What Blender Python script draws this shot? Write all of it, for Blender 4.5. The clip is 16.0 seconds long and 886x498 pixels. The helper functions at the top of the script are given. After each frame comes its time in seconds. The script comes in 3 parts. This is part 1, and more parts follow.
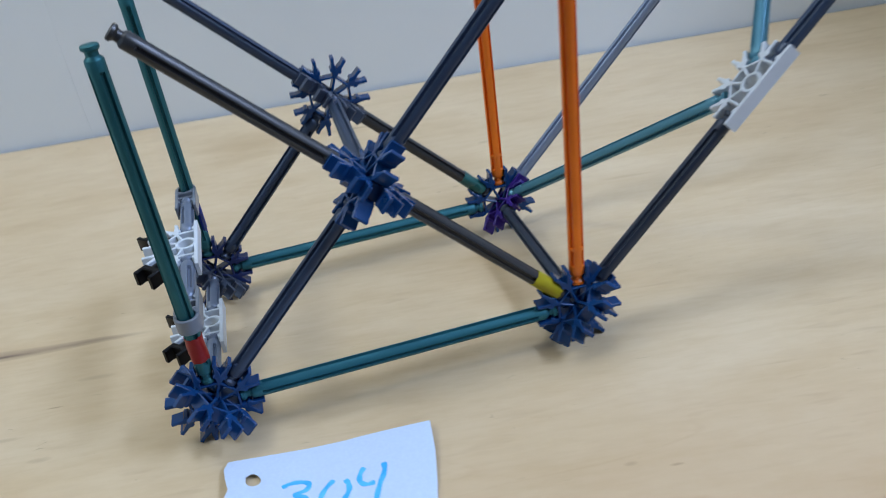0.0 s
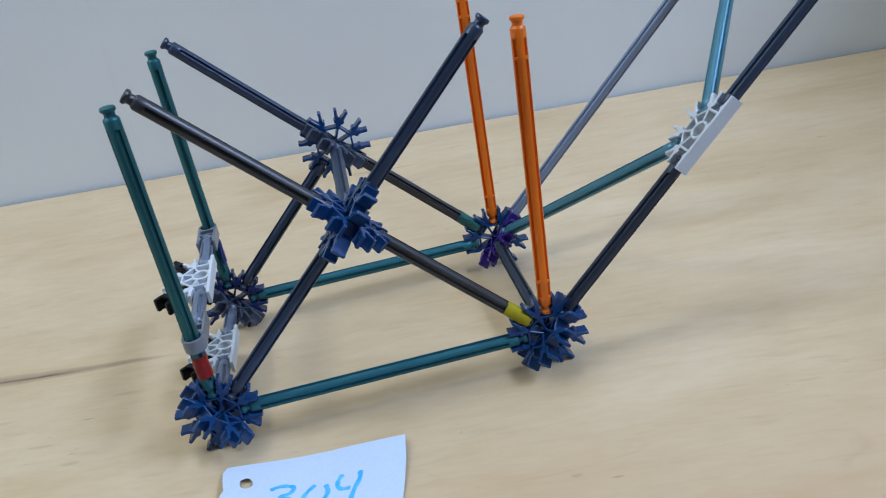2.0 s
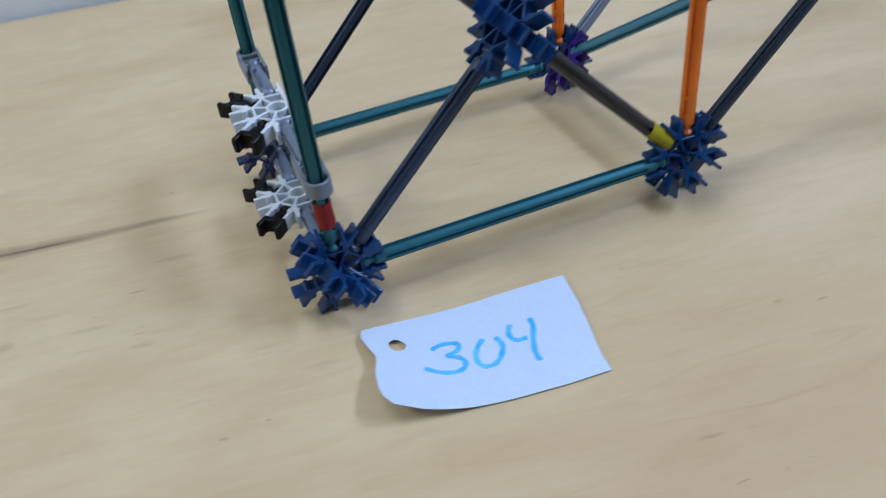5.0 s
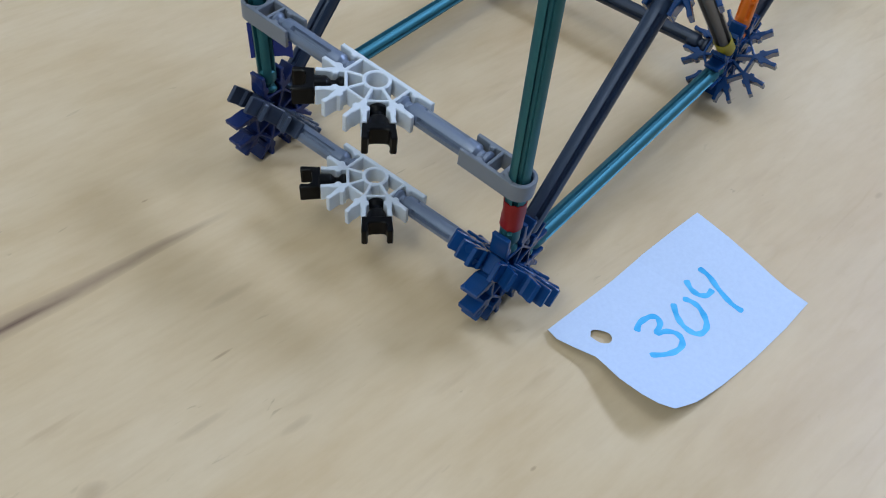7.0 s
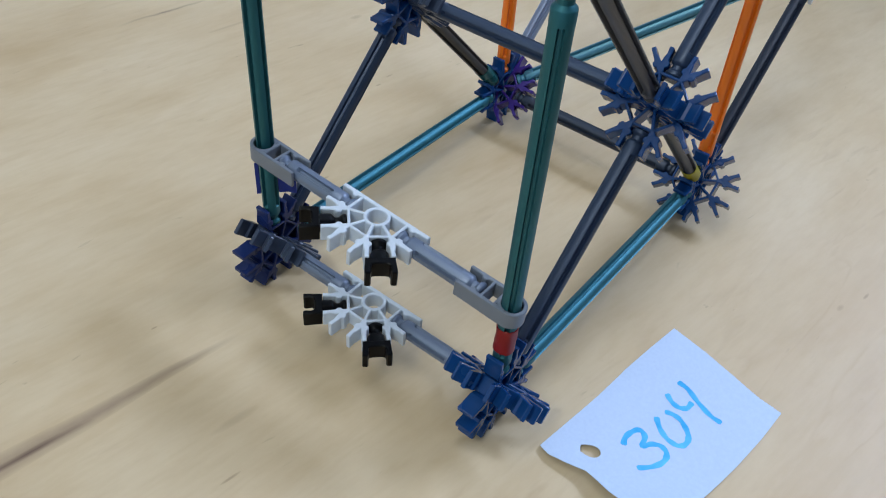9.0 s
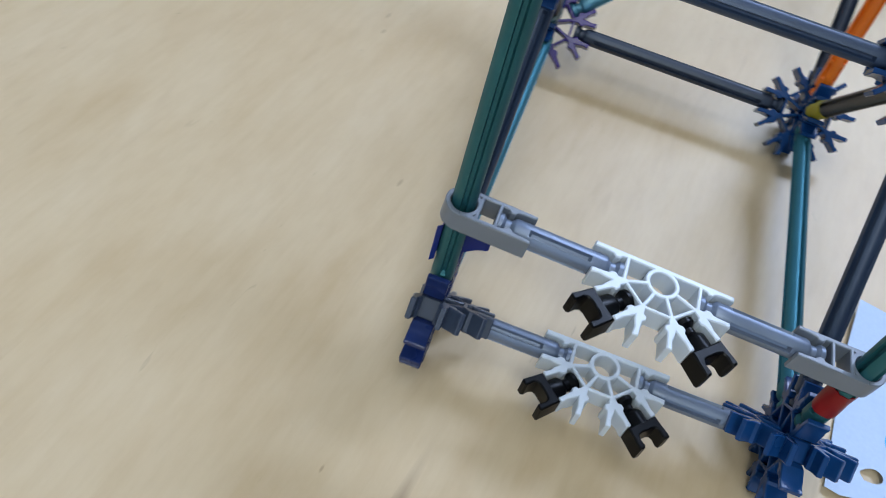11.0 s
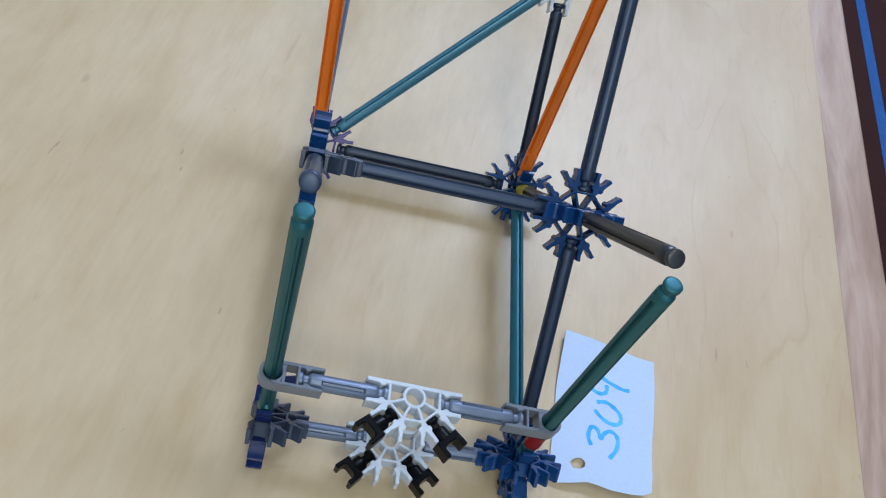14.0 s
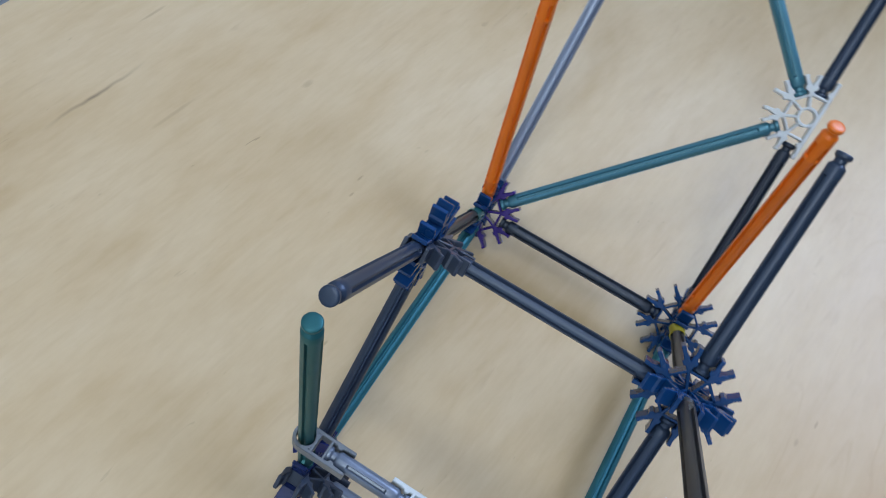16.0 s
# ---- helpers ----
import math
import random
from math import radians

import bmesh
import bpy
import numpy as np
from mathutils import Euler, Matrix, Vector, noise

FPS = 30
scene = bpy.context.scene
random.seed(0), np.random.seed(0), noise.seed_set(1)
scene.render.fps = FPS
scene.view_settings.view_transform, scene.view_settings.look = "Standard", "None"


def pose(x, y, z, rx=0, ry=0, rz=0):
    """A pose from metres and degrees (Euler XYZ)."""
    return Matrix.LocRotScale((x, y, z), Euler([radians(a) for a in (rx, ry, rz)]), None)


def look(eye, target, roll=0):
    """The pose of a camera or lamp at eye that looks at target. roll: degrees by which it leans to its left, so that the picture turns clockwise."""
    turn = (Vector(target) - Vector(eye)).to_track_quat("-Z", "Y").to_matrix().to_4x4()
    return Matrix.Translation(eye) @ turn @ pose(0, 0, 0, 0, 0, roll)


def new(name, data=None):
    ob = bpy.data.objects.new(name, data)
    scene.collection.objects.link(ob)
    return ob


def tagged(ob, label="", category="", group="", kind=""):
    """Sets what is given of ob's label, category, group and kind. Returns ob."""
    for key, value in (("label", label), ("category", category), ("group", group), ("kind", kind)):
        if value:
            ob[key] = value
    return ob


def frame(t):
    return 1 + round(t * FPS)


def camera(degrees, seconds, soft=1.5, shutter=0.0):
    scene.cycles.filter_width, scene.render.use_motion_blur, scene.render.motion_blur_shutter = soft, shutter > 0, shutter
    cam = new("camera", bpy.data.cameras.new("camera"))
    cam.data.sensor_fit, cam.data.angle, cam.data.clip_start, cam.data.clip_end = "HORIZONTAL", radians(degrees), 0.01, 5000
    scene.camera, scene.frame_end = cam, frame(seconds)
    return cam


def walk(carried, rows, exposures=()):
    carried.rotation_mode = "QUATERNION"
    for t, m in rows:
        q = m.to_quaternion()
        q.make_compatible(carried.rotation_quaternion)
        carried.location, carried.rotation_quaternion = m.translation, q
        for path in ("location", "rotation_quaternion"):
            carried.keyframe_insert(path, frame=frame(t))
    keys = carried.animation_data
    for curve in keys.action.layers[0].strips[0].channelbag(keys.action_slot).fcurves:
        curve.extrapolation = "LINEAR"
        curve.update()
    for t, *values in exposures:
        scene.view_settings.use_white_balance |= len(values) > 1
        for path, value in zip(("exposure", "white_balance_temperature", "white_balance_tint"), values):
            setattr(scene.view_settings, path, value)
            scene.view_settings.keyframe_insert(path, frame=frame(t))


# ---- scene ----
cam = camera(56.60, 16.0, soft=1.0, shutter=0.5)
PATH = [
    (0, (0.05137, -0.26978, 0.20957), (0.34762, 1.45186, -0.76419), -9.35),
    (0.5, (0.08636, -0.31539, 0.20837), (0.25938, 1.48806, -0.63875), -12.19),
    (1, (0.09980, -0.31850, 0.21010), (0.25796, 1.48914, -0.63100), -12.89),
    (1.5, (0.09315, -0.31168, 0.21516), (0.26884, 1.48759, -0.64029), -11.84),
    (2, (0.08368, -0.31148, 0.21937), (0.23917, 1.48381, -0.64824), -11.33),
    (2.5, (0.07253, -0.31314, 0.22267), (0.24651, 1.49677, -0.61036), -10.36),
    (3, (0.04675, -0.32716, 0.21857), (0.22118, 1.53802, -0.48192), -10.30),
    (3.5, (0.03935, -0.33176, 0.21677), (0.19405, 1.53312, -0.48913), -10.50),
    (4, (0.03070, -0.32157, 0.21162), (0.23015, 1.50426, -0.57994), -9.87),
    (4.5, (0.00930, -0.29309, 0.19619), (0.32824, 1.43116, -0.76571), -9.09),
    (5, (-0.03505, -0.23999, 0.20271), (0.44733, 1.27163, -1.01480), -7.66),
    (5.2, (-0.05215, -0.21583, 0.21332), (0.48740, 1.19479, -1.09780), -6.81),
    (7.3, (-0.14397, -0.07744, 0.21454), (0.93110, 0.66019, -1.30208), 5.69),
    (7.5, (-0.13983, -0.07728, 0.21954), (0.94961, 0.66709, -1.28346), 5.37),
    (8, (-0.14351, -0.07576, 0.21976), (0.94936, 0.68082, -1.27463), 5.26),
    (8.5, (-0.15023, -0.07731, 0.23248), (1.01805, 0.74439, -1.16750), 4.76),
    (9, (-0.15125, -0.07970, 0.23452), (1.04531, 0.76199, -1.12922), 5.16),
    (9.5, (-0.15612, -0.06834, 0.24220), (1.07875, 0.76877, -1.08984), 6.07),
    (10, (-0.15929, -0.01925, 0.24292), (1.08194, 0.71617, -1.14219), 7.17),
    (10.2, (-0.15903, 0.00921, 0.23241), (1.07420, 0.66275, -1.20007), 7.89),
    (12.3, (-0.09594, 0.13814, 0.20279), (1.10352, -0.39904, -1.30477), 28.54),
    (12.5, (-0.09990, 0.13050, 0.21846), (1.08738, -0.38316, -1.30683), 28.20),
    (12.6, (-0.10595, 0.12692, 0.23149), (1.07837, -0.37699, -1.29935), 28.15),
    (13, (-0.12709, 0.10513, 0.28278), (1.03512, -0.37306, -1.27305), 29.13),
    (13.3, (-0.13701, 0.09836, 0.31967), (1.04220, -0.33151, -1.23805), 27.44),
    (13.5, (-0.14045, 0.10126, 0.32982), (1.04238, -0.29222, -1.23418), 26.09),
    (14, (-0.13409, 0.10581, 0.33097), (1.04584, -0.23608, -1.24727), 24.19),
    (14.5, (-0.13409, 0.09795, 0.33953), (1.05901, -0.16466, -1.24400), 21.80),
    (15, (-0.12227, 0.08783, 0.35400), (1.07491, 0.01705, -1.24654), 18.60),
    (15.5, (-0.09630, 0.07352, 0.34982), (1.01851, 0.18387, -1.30699), 18.19),
    (16, (-0.07504, 0.05839, 0.34974), (0.92607, 0.33289, -1.35977), 17.45),
]
walk(cam, [(t, look(eye, target, roll)) for t, eye, target, roll in PATH],
     [(0, 0.0), (4, 0.0), (5, -0.13), (7.3, -0.16), (8, -0.14), (9, -0.08), (10.2, -0.04), (12.3, -0.03), (13.5, -0.08), (16, -0.16)])

# ---- light and exposure ----
scene.view_settings.exposure = 0.0
world = bpy.data.worlds.new("world")
scene.world = world
world.use_nodes = True
world.node_tree.nodes["Background"].inputs["Color"].default_value = (0.80, 0.88, 1.0, 1)
world.node_tree.nodes["Background"].inputs["Strength"].default_value = 0.015

TURN = -8.8                      # the table's turn against the toy frame, degrees
TABLE = pose(0, 0, 0, 0, 0, TURN)
FLOOR_Z = -0.75
CEILING_Z = 1.95


def ceiling_or_fill_lamp(name, u, v, sx, sy, watts, colour):
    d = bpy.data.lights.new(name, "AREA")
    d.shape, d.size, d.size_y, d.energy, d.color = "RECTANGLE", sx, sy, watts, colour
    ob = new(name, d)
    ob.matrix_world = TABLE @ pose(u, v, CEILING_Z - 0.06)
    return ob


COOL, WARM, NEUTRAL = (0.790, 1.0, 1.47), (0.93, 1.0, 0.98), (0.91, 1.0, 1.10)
# third and fifth are unseen added fill; the others follow shadows and reflections
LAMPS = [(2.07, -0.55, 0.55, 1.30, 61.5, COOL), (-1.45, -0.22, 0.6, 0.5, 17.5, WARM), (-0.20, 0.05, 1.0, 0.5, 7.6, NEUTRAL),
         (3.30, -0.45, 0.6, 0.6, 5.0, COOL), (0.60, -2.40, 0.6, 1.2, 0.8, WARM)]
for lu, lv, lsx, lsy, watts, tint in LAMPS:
    ceiling_or_fill_lamp("panel_or_fill_lamp", lu, lv, lsx, lsy, watts, tint)

# cool fill from an unseen window, assumed in the west wall
WEST = -2.3
WIN_V, WIN_Z, WIN_W, WIN_H = -1.15, 0.80, 1.5, 1.3
window_fill = bpy.data.lights.new("assumed_window_light", "AREA")
window_fill.shape, window_fill.size, window_fill.size_y = "RECTANGLE", WIN_H, WIN_W
window_fill.energy, window_fill.color = 9.0, (0.70, 0.95, 1.38)
window_fill_lamp = new("assumed_window_light", window_fill)
window_fill_lamp.matrix_world = TABLE @ pose(WEST - 0.02, WIN_V, WIN_Z, 0, -90, 0)


# ---- materials ----
def material(name):
    m = bpy.data.materials.new(name)
    m.use_nodes = True
    return m, m.node_tree.nodes, m.node_tree.links, m.node_tree.nodes["Principled BSDF"]


def mapped(nodes, links, scale, kind="Object"):
    tc, mp = nodes.new("ShaderNodeTexCoord"), nodes.new("ShaderNodeMapping")
    mp.inputs["Scale"].default_value = scale
    links.new(tc.outputs[kind], mp.inputs["Vector"])
    return mp.outputs["Vector"]


def noise_of(nodes, links, vector, scale=1.0, detail=4.0, rough=0.55, distortion=0.0):
    n = nodes.new("ShaderNodeTexNoise")
    n.inputs["Scale"].default_value, n.inputs["Detail"].default_value = scale, detail
    n.inputs["Roughness"].default_value, n.inputs["Distortion"].default_value = rough, distortion
    links.new(vector, n.inputs["Vector"])
    return n.outputs["Fac"]


def ramp_of(nodes, links, fac, stops):
    r = nodes.new("ShaderNodeValToRGB")
    e = r.color_ramp.elements
    while len(e) < len(stops):
        e.new(0.5)
    for el, (p, c) in zip(e, stops):
        el.position, el.color = p, (*c, 1) if len(c) == 3 else c
    links.new(fac, r.inputs["Fac"])
    return r.outputs["Color"]


def mixed(nodes, links, fac, a, b, blend="MIX"):
    m = nodes.new("ShaderNodeMix")
    m.data_type, m.blend_type = "RGBA", blend
    for value, key in ((fac, 0), (a, 6), (b, 7)):
        if isinstance(value, (int, float)):
            m.inputs[key].default_value = value
        elif isinstance(value, tuple):
            m.inputs[key].default_value = (*value, 1)
        else:
            links.new(value, m.inputs[key])
    return m.outputs[2]


def calc(nodes, links, op, a, b=0.0, c=0.0, clamp=False):
    m = nodes.new("ShaderNodeMath")
    m.operation, m.use_clamp = op, clamp
    for i, value in enumerate((a, b, c)):
        if isinstance(value, (int, float)):
            m.inputs[i].default_value = value
        else:
            links.new(value, m.inputs[i])
    return m.outputs[0]


def bumped(nodes, links, bsdf, height, strength, distance):
    b = nodes.new("ShaderNodeBump")
    b.inputs["Strength"].default_value, b.inputs["Distance"].default_value = strength, distance
    links.new(height, b.inputs["Height"])
    links.new(b.outputs["Normal"], bsdf.inputs["Normal"])


def plastic(name, colour, rough=0.32, metal=0.0, vary=0.12, sheen=0.5):
    """Moulded plastic: slight mottling in colour and gloss."""
    m, nodes, links, bsdf = material(name)
    v = mapped(nodes, links, (1, 1, 1))
    broad = noise_of(nodes, links, v, 70.0, 2.0)
    dark = tuple(c * (1 - vary) for c in colour)
    lite = tuple(min(1.0, c * (1 + vary)) for c in colour)
    links.new(ramp_of(nodes, links, broad, [(0.3, dark), (0.7, lite)]), bsdf.inputs["Base Color"])
    links.new(ramp_of(nodes, links, broad, [(0.3, (rough - 0.02,) * 3), (0.75, (rough + 0.04,) * 3)]), bsdf.inputs["Roughness"])
    bsdf.inputs["Metallic"].default_value = metal
    bsdf.inputs["Specular IOR Level"].default_value = sheen
    return m


BLUE = plastic("blue_plastic", (0.0060, 0.046, 0.160), 0.25, sheen=0.32)
NAVY_HUB_BLUE = plastic("navy_plastic", (0.009, 0.022, 0.100), 0.27, sheen=0.32)
PURPLE = plastic("purple_plastic", (0.036, 0.016, 0.180), 0.26, sheen=0.35)
SLATE = plastic("slate_plastic", (0.040, 0.055, 0.088), 0.32, sheen=0.4)
WHITE = plastic("white_plastic", (0.58, 0.635, 0.69), 0.33, 0.0, 0.03)
GREY = plastic("grey_plastic", (0.155, 0.178, 0.212), 0.34, 0.0, 0.05)
BLACK = plastic("black_plastic", (0.0022, 0.0023, 0.0028), 0.30, sheen=0.14)
TEAL = plastic("teal_rod_plastic", (0.028, 0.156, 0.196), 0.48, 0.55, 0.06, 0.5)
# the same teal darkened: the uprights' shade is put into this colour
SHADED_TEAL = plastic("shaded_teal_rod_plastic", (0.021, 0.126, 0.146), 0.46, 0.55, 0.06, 0.5)
# teal made lighter and bluer: the outer rods' reflections are in this colour
REFLECTING_TEAL = plastic("reflecting_teal_rod_plastic", (0.058, 0.210, 0.285), 0.36, 0.42, 0.06, 0.9)
DARK = plastic("slate_grey_rod_plastic", (0.029, 0.050, 0.094), 0.38, 0.30, 0.06, 0.6)
INK_GREY = plastic("dark_ink_rod_plastic", (0.022, 0.034, 0.058), 0.38, 0.30, 0.06, 0.6)
GUN = plastic("gunmetal_rod_plastic", (0.034, 0.036, 0.040), 0.36, 0.25, 0.08, 0.6)
STEEL = plastic("steel_blue_rod_plastic", (0.24, 0.30, 0.42), 0.42, 0.45, 0.05, 0.9)
SILVER = plastic("silver_rod_plastic", (0.155, 0.195, 0.270), 0.38, 0.30, 0.04, 0.7)
ORANGE = plastic("orange_rod_plastic", (0.80, 0.168, 0.007), 0.33, 0.0, 0.06)
RED = plastic("red_tape", (0.23, 0.004, 0.006), 0.38, sheen=0.3)
YELLOW = plastic("yellow_tape", (0.36, 0.31, 0.006), 0.40, vary=0.2, sheen=0.4)
GREEN = plastic("green_tape", (0.010, 0.098, 0.092), 0.28)
NAVY = plastic("navy_tape", (0.003, 0.018, 0.165), 0.36, sheen=0.3)
LOOSE_RED = plastic("red_rod_plastic", (0.50, 0.030, 0.020), 0.36)


WOOD_MARKS = [                   # along the grain, across it, half length, half width, strength
    (-0.0675, 0.0545, 0.0100, 0.0021, 0.42), (-0.0806, 0.0366, 0.0040, 0.0006, 0.80), (-0.0683, 0.1078, 0.0014, 0.0005, 0.80),
    (-0.0966, 0.0195, 0.0090, 0.0016, 0.40), (-0.0764, 0.0030, 0.0060, 0.0018, 0.38), (-0.1296, 0.0204, 0.0050, 0.0032, 0.55),
    (-0.0475, -0.0529, 0.0022, 0.0009, 0.65), (-0.0328, -0.0496, 0.0013, 0.0006, 0.75), (0.1136, 0.3450, 0.0110, 0.0011, 0.55),
    (0.0750, 0.2850, 0.0180, 0.0014, 0.40), (0.1390, 0.2522, 0.0050, 0.0022, 0.55), (0.1132, 0.1906, 0.0030, 0.0008, 0.70),
    (0.1026, 0.1869, 0.0022, 0.0008, 0.70), (0.0339, 0.1408, 0.0025, 0.0008, 0.65), (0.1840, -0.1101, 0.0040, 0.0012, 0.50),
    (0.1618, -0.0579, 0.0030, 0.0007, 0.75), (0.1470, -0.0541, 0.0028, 0.0012, 0.45), (0.0975, -0.1003, 0.0055, 0.0010, 0.55)]


def wood_material():
    """Pale birch veneer, grain along x: soft figure, smears, flecks, one long dark mineral streak and a satin varnish."""
    m, nodes, links, bsdf = material("birch_veneer")

    def add(a, b):
        return calc(nodes, links, "ADD", a, b)

    def mul(a, b):
        return calc(nodes, links, "MULTIPLY", a, b)

    def line(a, k, b):
        return calc(nodes, links, "MULTIPLY_ADD", a, k, b, clamp=True)

    def dist(a, b):
        return calc(nodes, links, "ABSOLUTE", calc(nodes, links, "SUBTRACT", a, b))

    def fall(a, b):
        return calc(nodes, links, "SUBTRACT", 1.0, calc(nodes, links, "DIVIDE", a, b), clamp=True)

    def field(su, sv, detail=3.0, rough=0.5, distortion=0.0):
        return noise_of(nodes, links, mapped(nodes, links, (su, sv, 1)), 1.0, detail, rough, distortion)

    tc = nodes.new("ShaderNodeTexCoord")
    sep = nodes.new("ShaderNodeSeparateXYZ")
    links.new(tc.outputs["Object"], sep.inputs[0])
    u, v = sep.outputs["X"], sep.outputs["Y"]
    figure = field(8.0, 17.0, 3.0, 0.5, 0.35)
    cloud = field(16.0, 60.0, 4.0, 0.5, 0.3)
    grain = field(50.0, 420.0)
    base = ramp_of(nodes, links, figure, [(0.25, (0.542, 0.405, 0.240)), (0.47, (0.610, 0.475, 0.300)), (0.70, (0.654, 0.525, 0.351))])
    base = mixed(nodes, links, 0.42, base, ramp_of(nodes, links, cloud, [(0.30, (0.85, 0.79, 0.70)), (0.56, (1.0, 1.0, 1.0))]), "MULTIPLY")
    base = mixed(nodes, links, 0.28, base, ramp_of(nodes, links, grain, [(0.25, (0.88, 0.85, 0.80)), (0.6, (1.0, 1.0, 1.0))]), "MULTIPLY")
    mottle = field(60.0, 170.0, 4.0, 0.6)
    base = mixed(nodes, links, 0.45, base, ramp_of(nodes, links, mottle, [(0.32, (0.90, 0.865, 0.82)), (0.58, (1.0, 1.0, 1.0))]), "MULTIPLY")
    # soft brown smears along the grain, in drifts
    smear = mul(line(field(34.0, 190.0, 2.0, 0.5, 0.5), 7.0, -4.1), line(field(6.0, 14.0, 2.0), 6.0, -2.8))
    base = mixed(nodes, links, mul(smear, 0.30), base, (0.40, 0.275, 0.165))
    # browner heartwood with cathedral figure towards the front edge
    front = mul(line(u, 9.0, 0.1), line(v, -11.0, 0.10))
    heart = mul(front, line(field(9.0, 22.0, 3.0, 0.55, 0.5), 2.2, -0.35))
    base = mixed(nodes, links, mul(heart, 0.55), base, (0.50, 0.335, 0.195))
    rings = calc(nodes, links, "PINGPONG", calc(nodes, links, "MULTIPLY_ADD", field(4.2, 15.0, 2.0, 0.45, 0.25), 11.0, mul(mottle, 0.35)), 0.5)
    ring = mul(fall(rings, 0.085), mul(front, line(field(20.0, 40.0, 2.0), 5.0, -1.9)))
    base = mixed(nodes, links, mul(ring, 0.24), base, (0.40, 0.25, 0.13))
    # flecks: short dark dashes along the grain
    fleck = mul(line(field(110.0, 430.0, 1.0, 0.4, 0.8), 14.0, -10.1), line(field(11.0, 23.0, 2.0), 6.0, -3.0))
    base = mixed(nodes, links, mul(fleck, 0.42), base, (0.22, 0.155, 0.10))
    # single marks
    rag = field(90.0, 260.0, 3.0, 0.6)
    for mu, mv, a, b, k in WOOD_MARKS:
        r = add(calc(nodes, links, "POWER", calc(nodes, links, "DIVIDE", dist(u, mu), a), 2.0), calc(nodes, links, "POWER", calc(nodes, links, "DIVIDE", dist(v, mv), b), 2.0))
        spot = calc(nodes, links, "SUBTRACT", 1.25, mul(add(r, 0.35), add(rag, 0.45)), clamp=True)
        base = mixed(nodes, links, mul(spot, 0.7 * k), base, (0.25, 0.165, 0.10))
    # the long streak: a soft band along x that narrows to its end, with a dark core in places
    wobble = field(16.0, 1.0, 2.0)
    off = dist(v, calc(nodes, links, "MULTIPLY_ADD", wobble, 0.004, 0.0838))
    run = line(u, -9.0, -0.42)
    wide = calc(nodes, links, "MULTIPLY_ADD", run, 0.0052, 0.0013)
    streak = calc(nodes, links, "POWER", fall(off, wide), 0.6)
    streak = mul(streak, mul(line(u, -38.0, -1.75), add(mul(rag, 0.8), 0.55)))
    base = mixed(nodes, links, mul(streak, 0.85), base, (0.290, 0.205, 0.135))
    core = mul(fall(dist(v, calc(nodes, links, "MULTIPLY_ADD", wobble, 0.004, 0.0830)), 0.0016), line(field(22.0, 1.0, 2.0), 4.0, -1.3))
    base = mixed(nodes, links, mul(core, line(u, -40.0, -4.0)), base, (0.10, 0.055, 0.038))
    # a finer crack near the wall
    far_off = dist(v, calc(nodes, links, "MULTIPLY_ADD", field(40.0, 1.0, 2.0), 0.006, 0.3175))
    far = mul(fall(far_off, 0.0015), fall(dist(u, 0.055), 0.034))
    base = mixed(nodes, links, mul(far, add(rag, 0.25)), base, (0.16, 0.115, 0.08))
    links.new(base, bsdf.inputs["Base Color"])
    links.new(ramp_of(nodes, links, add(mul(cloud, 0.6), mul(grain, 0.4)), [(0.3, (0.36,) * 3), (0.7, (0.46,) * 3)]), bsdf.inputs["Roughness"])
    bsdf.inputs["Specular IOR Level"].default_value = 0.34
    bumped(nodes, links, bsdf, grain, 0.10, 0.0002)
    return m


def band_material():
    """Pinkish beech edge band, swirled figure."""
    m, nodes, links, bsdf = material("beech_edge_band")
    vec = mapped(nodes, links, (7.0, 30.0, 30.0))
    swirl = noise_of(nodes, links, vec, 1.0, 3.0, 0.5, 2.2)
    fine = noise_of(nodes, links, mapped(nodes, links, (60.0, 500.0, 500.0)), 1.0, 3.0)
    base = ramp_of(nodes, links, swirl, [(0.30, (0.37, 0.240, 0.170)), (0.52, (0.49, 0.340, 0.255)), (0.75, (0.55, 0.405, 0.315))])
    base = mixed(nodes, links, 0.5, base, ramp_of(nodes, links, fine, [(0.3, (0.86, 0.84, 0.82)), (0.6, (1, 1, 1))]), "MULTIPLY")
    links.new(base, bsdf.inputs["Base Color"])
    bsdf.inputs["Roughness"].default_value = 0.50
    bsdf.inputs["Specular IOR Level"].default_value = 0.25
    bumped(nodes, links, bsdf, fine, 0.12, 0.0003)
    return m


def paint_material(name, colour, rough=0.55):
    m, nodes, links, bsdf = material(name)
    v = mapped(nodes, links, (1, 1, 1))
    broad = noise_of(nodes, links, v, 5.0, 3.0)
    fine = noise_of(nodes, links, v, 260.0, 4.0)
    smut = noise_of(nodes, links, v, 38.0, 2.0)
    base = ramp_of(nodes, links, broad, [(0.3, tuple(c * 0.95 for c in colour)), (0.7, colour)])
    base = mixed(nodes, links, calc(nodes, links, "MULTIPLY_ADD", smut, 16.0, -12.6, clamp=True), base, tuple(c * 0.72 for c in colour))
    links.new(base, bsdf.inputs["Base Color"])
    bsdf.inputs["Roughness"].default_value = rough
    bumped(nodes, links, bsdf, fine, 0.10, 0.0004)
    return m


